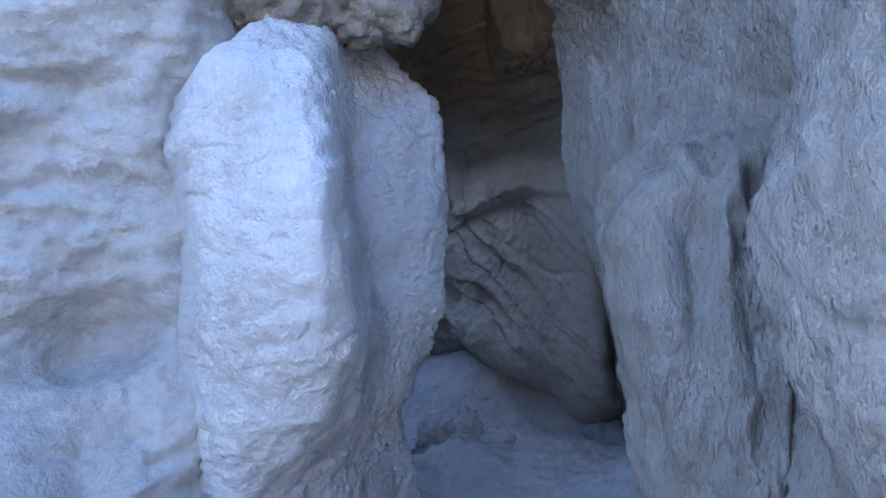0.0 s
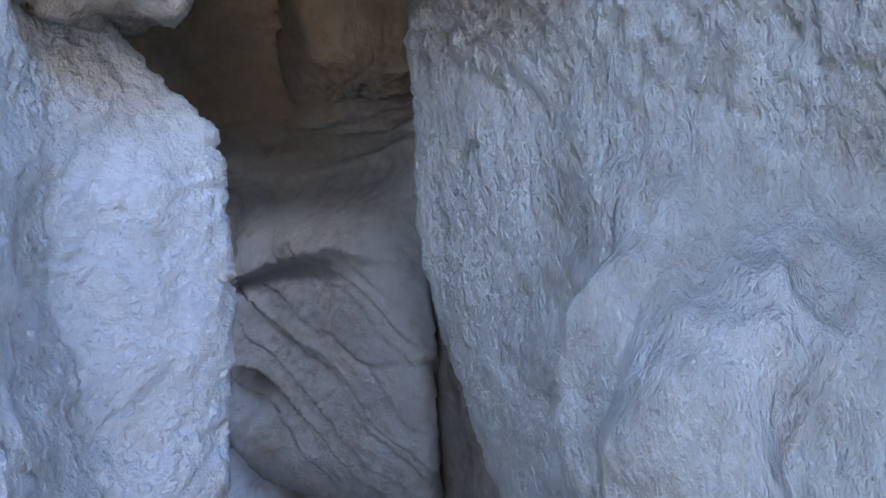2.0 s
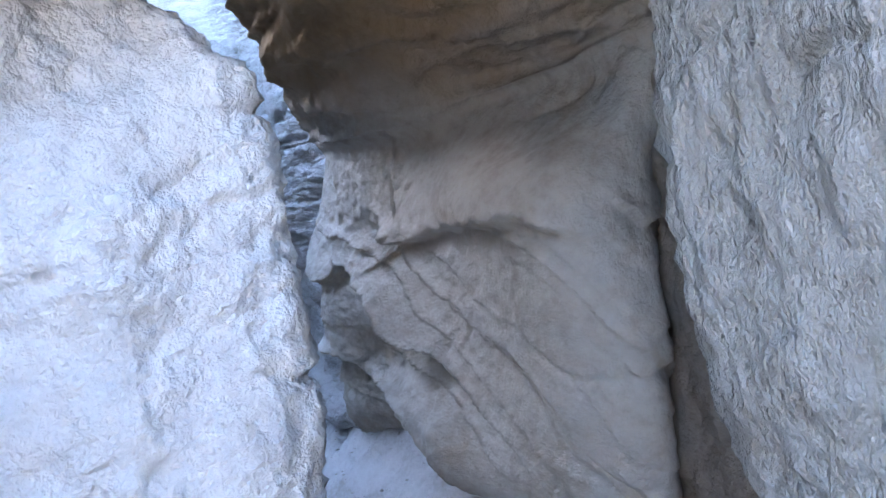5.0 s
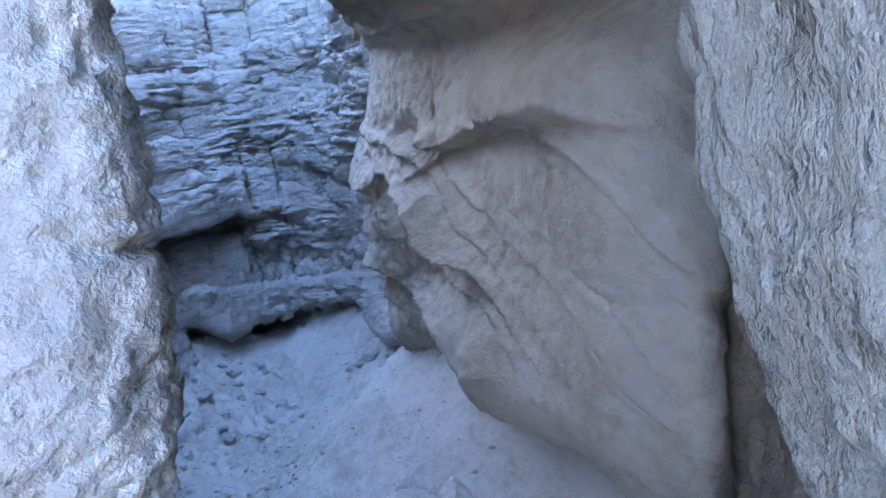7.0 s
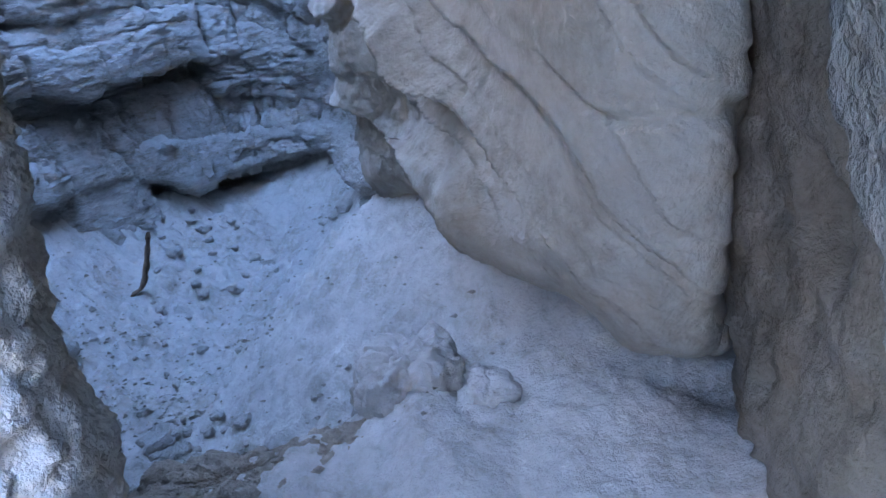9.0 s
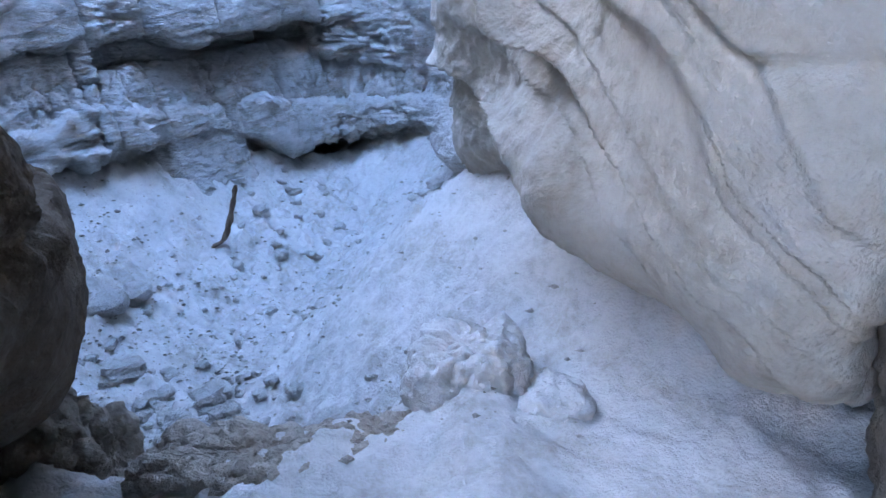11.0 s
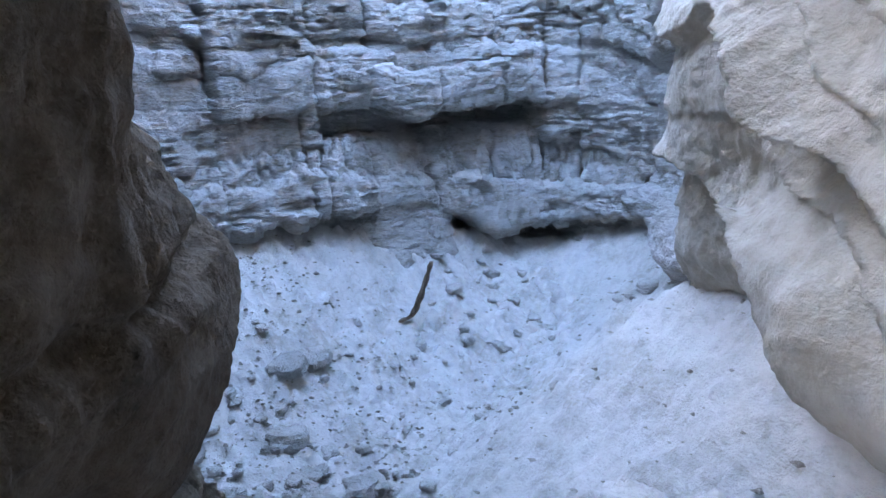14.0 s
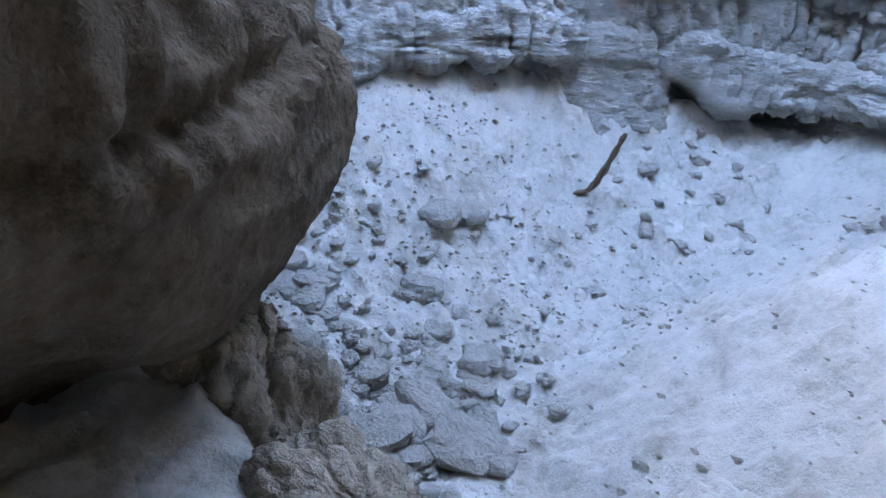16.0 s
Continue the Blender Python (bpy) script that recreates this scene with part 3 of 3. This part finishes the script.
    band = (1 - face) * (0.06 * ridged(S(p, 0.9, 0.9, 6.0, 2), 2) + 0.03 * fbm(S(p, 3, 3, 6), 3) + 0.003 * ridged(S(p, 9, 9, 22), 2))
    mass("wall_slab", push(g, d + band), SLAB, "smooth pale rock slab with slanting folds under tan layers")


def wall_alcove():
    r = []
    r.append([(-0.6, 1.3, 4.8), (3.4, 1.3, 4.7)])
    r.append([(-0.6, 1.2, 4.65), (0.35, 1.08, 4.6), (0.8, 1.0, 4.5), (1.2, 0.95, 4.3), (1.7, 0.93, 4.2), (2.25, 0.97, 4.1), (3.4, 0.97, 3.97)])
    r.append([(-0.6, 1.02, 4.1), (0.5, 0.98, 4.0), (0.9, 0.99, 3.9), (1.3, 1.0, 3.82), (1.9, 0.95, 3.7), (2.3, 0.92, 3.66), (3.4, 0.92, 3.62)])
    r.append([(-0.6, 0.92, 3.45), (0.5, 0.96, 3.42), (1.0, 1.02, 3.42), (1.8, 0.94, 3.36), (2.3, 0.9, 3.35), (3.4, 0.84, 3.3)])
    r.append([(-0.6, 1.9, 3.1), (3.4, 1.9, 3.1)])
    r.append([(-0.6, 2.1, 4.7), (3.4, 2.1, 4.7)])
    g = ribs_loft(r, (0, 4), 0.016, -0.6, 3.4)
    p = g
    pit = np.maximum(gnoise(S(p, 4, 4, 3, 31)) - 0.35, 0)
    d = 0.03 * fbm(p * 3.5, 4) + 0.016 * ridged(S(p, 6, 6, 3), 3) - 0.35 * pit + 0.006 * fbm(p * 25, 2)
    mass("wall_alcove", push(g, d), RECESS, "tan pitted rock face beside the slab, corner shade put into its colour")


# never in view: added behind the camera as a sunlit reflector for the pillar
def bounce_wall():
    r = [[(-0.5, -6, -6.5), (4.6, -6, -7)], [(-0.5, -1.5, -5.2), (4.6, -1.6, -5.8)], [(-0.5, 1.0, -4.1), (4.6, 0.8, -4.6)], [(-0.5, 4.4, -2.9), (4.6, 4.2, -3.2)], [(-0.5, 6.5, -2.4), (4.6, 6.5, -2.4)], [(-0.5, 11, -4), (4.6, 11, -4)], [(-0.5, 4, -10), (4.6, 4, -10)], [(-0.5, -6, -10), (4.6, -6, -10)]]
    g = ribs_loft(r[::-1], (0, 8), 0.12, -0.5, 4.6)
    mass("bounce_wall", push(g, 0.2 * fbm(g * 0.9, 4) + 0.06 * ridged(S(g, 0.8, 0.8, 4), 2)), RIGHT, "unseen canyon side added to bounce sunlight into the cleft")


bounce_wall()
wall_alcove()
wall_right()
pillar_left()
wall_left()
wall_inner_left()
wall_slab()


# ---------------------------------------------------------------- chamber wall: core and strata
def wall_back():
    r = []
    for x, y in WALL_PATH:
        v = np.array((x + 1.9, y - 6.0))
        v = v / np.linalg.norm(v)
        back = 1.0 if x < -2.0 else 3.6
        r.append([(-0.8, x + 0.55 * v[0], y + 0.55 * v[1]), (2.5, x + 0.55 * v[0], y + 0.55 * v[1]), (4.0, x + 0.7 * v[0], y + 0.7 * v[1]), (5.7, x + back * v[0], y + back * v[1])])
    r.append([(-0.8, 1.5, 6.5), (5.7, 3.2, 6.8)])
    r.append([(-0.8, 1.5, 11), (5.7, 3.5, 13)])
    r.append([(-0.8, -7, 11), (5.7, -7, 13)])
    r.append([(-0.8, -7, 4.75), (5.7, -7, 4.75)])
    g = ribs_loft(r, (0, 13), 0.035, -0.8, 5.7, tall=3.9)
    p = g
    d = 0.05 * fbm(p * 2.5, 4) + 0.02 * ridged(S(p, 6, 6, 1.5), 2)
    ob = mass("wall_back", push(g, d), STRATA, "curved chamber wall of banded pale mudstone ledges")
    path = spline(WALL_PATH, 0.014)
    tan = np.gradient(path, axis=0)
    nrm = np.stack([tan[:, 1], -tan[:, 0]], -1)
    nrm /= np.linalg.norm(nrm, axis=1)[:, None]
    arc = np.concatenate([[0], np.cumsum(np.linalg.norm(np.diff(path, axis=0), axis=1))])

    def n1(scale, seed):
        return gnoise(np.stack([arc * scale, 0 * arc + seed * 3.17, 0 * arc + 0.5], -1))

    def at(*zs):
        """A bedding line along the wall, smoothed, with a fine wobble."""
        z = np.interp(arc, (1.0, 1.6, 2.1, 2.55, 2.9, 3.3, 3.6, 4.2, 4.7, 5.2, 5.8, 8.7), zs)
        return np.convolve(np.pad(z, 4, "edge"), np.ones(9) / 9, "valid") + 0.02 * n1(3.0, zs[0] * 9) + 0.012 * n1(9.0, zs[1] * 7)

    def span(x0, x1, soft=0.025):
        return step(arc, x0 - soft, x0 + soft) * (1 - step(arc, x1 - soft, x1 + soft))

    joints = (0.5, 0.95, 1.42, 2.0, 2.12, 2.56, 3.1, 3.7, 4.14, 4.45, 5.12, 5.6, 6.2)
    joint = np.min(np.abs(arc[:, None] - np.array(joints)[None, :] - 0.02 * n1(2, 5)[:, None]), 1)
    foot = at(0.55, 0.62, 0.67, 0.65, 0.62, 0.48, 0.31, 0.32, 0.40, 0.46, 0.5, 0.5)
    ledge = at(0.82, 0.86, 0.90, 0.81, 0.79, 0.73, 0.66, 0.60, 0.57, 0.58, 0.62, 0.65)
    drip = at(1.0, 1.06, 1.12, 1.13, 1.07, 1.10, 1.14, 1.06, 0.93, 0.81, 0.80, 0.85)
    brow = at(1.40, 1.36, 1.41, 1.36, 1.31, 1.33, 1.37, 1.36, 1.23, 1.02, 0.98, 1.1)
    rng = np.random.RandomState(11)
    cave = span(3.32, 4.35, 0.12)
    fall = span(2.45, 3.28, 0.1)
    # bottom line, top line, reach at the bottom and at the top, drip flutes, roughness
    beds = [
        (0 * arc - 0.6, foot, 0.62 + 0 * arc, 0.05 - 0.36 * cave - 0.09 * (1 - fall), 0.004, 1.3),
        (foot, ledge, 0.20 - 0.12 * fall, 0.15 - 0.12 * fall, 0.02, 0.85),
        (ledge, drip, 0.06 + 0.05 * span(0, 2.4), -0.08 + 0.1 * span(0, 2.4), 0.04, 0.22),
        (drip, brow, 0.02 - 0.32 * span(2.14, 4.1) - 0.05 * span(4.5, 5.3), 0.02 - 0.32 * span(2.14, 4.1) - 0.02 * span(4.1, 5.3), 0.012, 0.8),
        (brow, brow + 0.26, *[0.22 * span(2.58, 3.68) + 0.15 * span(3.72, 4.12) + 0.11 * span(4.16, 5.2) + 0.03 * span(2.14, 2.54) + 0.13 * span(1.45, 2.1)] * 2, 0.008, 0.6),
    ]
    z, low = 0.26, brow
    while z < 2.5:
        thick = rng.uniform(0.09, 0.24) if z < 1.3 else rng.uniform(0.3, 0.5)
        k = step(np.array(z), 0.2, 1.0)
        zb = (brow + z) * (1 - k) + (1.34 + z) * k
        k = step(np.array(z + thick), 0.2, 1.0)
        zt = (brow + z + thick) * (1 - k) + (1.34 + z + thick) * k
        shift = rng.uniform(-0.055, 0.055, 20)[np.searchsorted(joints, arc + 0.02 * n1(2, 5))]
        bulge = step(arc, 4.38, 4.55) * step(zb - np.interp(arc, (4.3, 4.7, 5.2, 5.8), (2.1, 1.8, 1.5, 1.4)), -0.04, 0.04)
        reach = 0.06 + rng.uniform(-0.035, 0.035) + shift - 0.11 * z - 0.06 * span(1.0, 1.42) + 0.07 * span(1.45, 1.98) * (z < 0.9) + 0.14 * bulge
        beds.append((zb, zt, reach, reach, 0.006 + 0.014 * rng.rand(), 1.0 - 0.6 * float(z > 1.4)))
        z += thick
    for b, (zb, zt, r0, r1, ripple, rough) in enumerate(beds):
        n = max(5, int((zt - zb).mean() / 0.010))
        lost = step(n1(1.4, b + 90), 0.2, 0.35) * 0.05 * (b != 0) * (b != 3)
        o = 0.03 * n1(1.1, b) + 0.018 * n1(4.0, b + 30) - lost - 0.3 * step(arc, arc[-1] - 1.9, arc[-1] - 1.0)
        o = o - 0.2 * np.exp(-(joint / 0.018) ** 2) * step(n1(0.7, b // 2 + 120), -0.3, 0.0) * (b > 0)
        edge = zb + (0.03 * n1(6.0, b + 60) if b else 0)
        rows = [np.concatenate([path - nrm * 0.75, edge[:, None]], 1), np.concatenate([path + nrm * (r0 + o - 0.1)[:, None], (edge + 0.004)[:, None]], 1)]
        top = zt + 0.03 * (b > 0)
        for k in range(n + 1):
            t = k / n
            bow = 1 - (1 - t) ** 1.6 if b == 0 else t
            off = r0 + (r1 - r0) * bow + o - 0.014 * (1 - min(1, t * 6)) - 0.03 * max(0, t - 0.75) / 0.25 * (b > 0)
            rows.append(np.concatenate([path + nrm * off[:, None], (edge + (top - edge) * t)[:, None]], 1))
        rows.append(np.concatenate([path - nrm * 0.75, top[:, None]], 1))
        gg = np.stack(rows, 0)
        aa = arc[None, :] + 0.05 * gnoise(gg * 4 + 2)
        lz = gg[..., 2] - 0.5 * (brow - 1.35)[None, :] + 0.02 * gnoise(gg * 3)
        chip = 0
        for cw, ch, amp in ((0.17, 0.085, 0.06), (0.07, 0.035, 0.028)):
            j = np.floor(lz / ch)
            i = np.floor((aa + 0.37 * cw * j) / cw)
            h = np.sin(i * 12.9898 + j * 78.233) * 43758.5453
            chip = chip + amp * (h - np.floor(h) - 0.5)
        patch = step(gnoise(gg * 2.3 + 3), -0.25, 0.25)
        dd = rough * (0.03 * fbm(gg * 5, 4) + (0.034 * ridged(S(gg, 2.2, 2.2, 17, b), 4, 0.6) * (0.25 + patch) if b else 0.03 * fbm(gg * 9, 4, 0.6)) + chip * (0.25 + 0.75 * patch) * (1.0 if b else 0.35))
        if b < 2:
            dd = dd * (1 - 0.6 * fall)[None, :]
        dd = dd + ripple * ridged(S(gg, 16, 16, 1.4, b), 2) * (0.5 + 0.5 * (1 - patch)) + 0.007 * fbm(gg * 30, 3) + 0.006 * ridged(gg * 19 + 5, 2)
        if b == 2:
            dd = dd - 0.07 * np.exp(-(gnoise(S(gg, 14, 14, 0.6, 3)) / 0.11) ** 2) * step(gnoise(gg * 2 + 8), -0.3, 0.05)
        dd[0], dd[-1] = 0, 0
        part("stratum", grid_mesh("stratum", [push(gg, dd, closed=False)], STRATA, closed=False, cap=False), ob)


wall_back()


# ---------------------------------------------------------------- roof, wedged and hanging boulders
def placed(g, x, y, z, turn=0.0, tilt=0.0):
    m = np.array(Euler((tilt, 0, turn)).to_matrix())
    return g @ m.T + np.array((x, y, z))


def roof():
    g = placed(blob((2.0, 2.05, 0.85), 5, 120, 280, 0.1, boxy=0.75, freq=1.2), 1.2, 3.85, 4.03)
    g = push(g, 0.06 * fbm(g * 2.5, 5) + 0.06 * ridged(S(g, 0.9, 0.9, 9), 3))
    tagged(new("ceiling", grid_mesh("ceiling", [g], BROWN)), "tan layered rock roof over the narrow passage", "rock roof", kind="structure")


def boulder(name, radius, seed, place, material, label, rough=0.2, boxy=0.2, turn=0.0, tilt=0.0, rows=50, cols=90, category="boulder", fine=0.012, flat=0.0):
    g = placed(blob(radius, seed, rows, cols, rough, boxy=boxy, flat=flat), *place, turn, tilt)
    g = push(g, fine * fbm(g * 9, 4, 0.6) + 0.4 * fine * ridged(g * 20, 3) + 0.3 * fine * ridged(S(g, 5, 5, 26), 2))
    return tagged(new(name, grid_mesh(name, [g], material)), label, category)


roof()
boulder("chockstone", (0.42, 0.34, 0.36), 3, (-0.41, 2.74, 2.87), TAN, "big rounded tan boulder wedged above the pillar", 0.2, 0.35, 0.2, 0.1, 130, 230, fine=0.024)
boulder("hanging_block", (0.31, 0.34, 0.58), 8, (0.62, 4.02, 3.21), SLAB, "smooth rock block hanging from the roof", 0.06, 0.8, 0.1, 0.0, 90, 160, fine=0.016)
boulder("boulder", (0.2, 0.2, 0.22), 12, (-0.15, 4.78, 0.2), SAND, "dust covered boulder at the lip of the ledge", 0.2, 0.25, 0.3, 0.1, 70, 120, fine=0.006)
boulder("boulder", (0.125, 0.12, 0.11), 15, (0.17, 4.68, 0.2), SAND, "small rounded dusty boulder beside a larger one", 0.16, 0.2, 0.0, 0.0, 40, 70, fine=0.005)

boulder("rim_rock", (0.3, 0.11, 0.06), 31, (-0.72, 4.26, 0.22), CRUST, "tan crumbly rock crust at the lip of the ledge", 0.3, 0.5, 0.25, 0.05, 70, 130, fine=0.025)
boulder("rim_rock", (0.2, 0.11, 0.05), 37, (-0.36, 4.4, 0.21), CRUST, "low tan crust of rock half buried in dust", 0.3, 0.5, 0.5, 0.05, 60, 110, fine=0.02)
boulder("rock_foot", (0.14, 0.16, 0.42), 41, (-1.42, 4.25, -0.1), CRUST, "brown crumbling rock foot beneath the bulging wall", 0.3, 0.3, 0.4, 0.1, 90, 130, fine=0.03)


# ---------------------------------------------------------------- loose stones
def stone_mesh(seed, boxy, rough):
    g = blob((1, 1, 0.75), seed, 9, 12, rough, boxy=boxy, freq=1.1)
    me = grid_mesh("stone", [g], STONE)
    me.polygons.foreach_set("use_smooth", np.zeros(len(me.polygons), bool))
    return me


STONES = [stone_mesh(20 + k, 0.3 + 0.2 * (k % 4), 0.28) for k in range(8)]


def stone(name, k, x, y, size, squash=1.0, turn=0.0, label="", group="", sink=0.3, long=1.0):
    ob = new(name, STONES[k % 8])
    ob.matrix_world = Matrix.Translation((x, y, float(height(np.array([x]), np.array([y]))[0]) + size * squash * (0.75 - sink))) @ Euler((0.2 * math.sin(7 * k + x * 9), 0.2 * math.cos(5 * k + y * 9), turn)).to_matrix().to_4x4() @ Matrix.Diagonal((size * long, size, size * squash, 1))
    return tagged(ob, label, "stone", group)


def rubble():
    # the larger stones below the ledge
    big = [(-1.62, 5.0, 0.085, 1.5), (-1.36, 5.02, 0.11, 1.2), (-1.55, 4.78, 0.1, 1.2), (-1.42, 4.66, 0.09, 1.0), (-2.6, 5.95, 0.08, 1.1), (-2.62, 5.75, 0.085, 1.2), (-2.35, 5.45, 0.08, 1.3), (-1.75, 5.4, 0.08, 1.2)]
    for k, (x, y, s, lg) in enumerate(big):
        stone("rubble_stone", k, x, y, s, 0.8, 0.7 * k, "large pale broken stone in the rubble below the ledge", "rubble stones", 0.25, lg)
    # a few stones lying apart on the open floor
    for k, (x, y) in enumerate([(-1.2, 7.55), (-1.08, 7.47), (-0.96, 7.36), (-1.79, 7.58), (-0.64, 6.79), (-2.42, 7.28), (-2.62, 7.38)]):
        stone("stone", k, x, y, 0.035 + 0.012 * (k % 3), 0.7, 1.1 * k, "small broken stone alone on the open dusty floor", "loose stones", 0.2, 1.4)
    rng = random.Random(5)
    count = 0
    while count < 280:
        x, y = rng.uniform(-3.4, -0.3), rng.uniform(4.5, 8.0)
        h = float(height(np.array([x]), np.array([y]))[0])
        near = 1.0 if (x < -1.2 and y < 5.6) else 0.16 if x < -1.6 else 0.05
        if h > 0.15 or rng.random() > near + (0.12 if y > 6.4 and x < -2.1 else 0):
            continue
        s = rng.uniform(0.012, 0.03) * (1.0 + (1.6 * rng.random() ** 2 if near > 0.5 else 0.5 * rng.random() ** 3))
        stone("stone", rng.randrange(8), x, y, s, rng.uniform(0.6, 1.0), rng.uniform(0, 6.3), "small pale stone lying on the dusty chamber floor", "loose stones", 0.25, rng.uniform(0.9, 1.6))
        count += 1
    rng2 = np.random.RandomState(9)
    n = 17000
    x, y = rng2.uniform(-3.5, 0.3, n), rng2.uniform(4.4, 8.2, n)
    keep = rng2.rand(n) < 0.12 + 0.7 * step(-x, 1.0, 2.2) * step(7.2 - y, 0, 1.5)
    x, y = x[keep], y[keep]
    z = height(x, y)
    base = np.array([(1, 0, 0), (0, 1, 0), (-1, 0, 0), (0, -1, 0), (0, 0, 0.8), (0, 0, -0.6)], float)
    tri = np.array([(0, 1, 4), (1, 2, 4), (2, 3, 4), (3, 0, 4), (1, 0, 5), (2, 1, 5), (3, 2, 5), (0, 3, 5)])
    size = 0.003 + 0.017 * rng2.rand(len(x)) ** 4
    v = base[None] * size[:, None, None] * rng2.uniform(0.4, 1.6, (len(x), 6, 1)) * np.array((1.25, 1.0, 0.75)) + np.stack([x, y, z + size * 0.2], -1)[:, None]
    f = tri[None] + 6 * np.arange(len(x))[:, None, None]
    me = bpy.data.meshes.new("gravel")
    me.from_pydata(v.reshape(-1, 3).tolist(), [], f.reshape(-1, 3).tolist())
    me.materials.append(GRAVEL)
    tagged(new("gravel", me), "scattered fine gravel and clods on the dust", "gravel", kind="stuff")


rubble()


def stick():
    """A weathered branch stuck in the slope, kinked at its foot."""
    pts = np.array([(-2.58, 6.72, -0.16), (-2.5, 6.73, -0.1), (-2.42, 6.78, -0.03), (-2.31, 6.86, 0.32)])
    path = spline(pts, 0.02)
    ang = np.linspace(0, 2 * math.pi, 10, endpoint=False)
    rows = []
    for k, q in enumerate(path):
        rad = 0.03 - 0.014 * k / len(path) + 0.004 * math.sin(k * 1.3)
        rows.append(q + rad * np.stack([np.cos(ang), np.sin(ang), 0 * ang], -1))
    g = np.stack(rows, 0)
    g = push(g, 0.006 * fbm(S(g, 40, 40, 12), 2))
    tagged(new("branch", grid_mesh("branch", [g], WOOD)), "dark weathered branch leaning on the dusty slope", "branch")


stick()
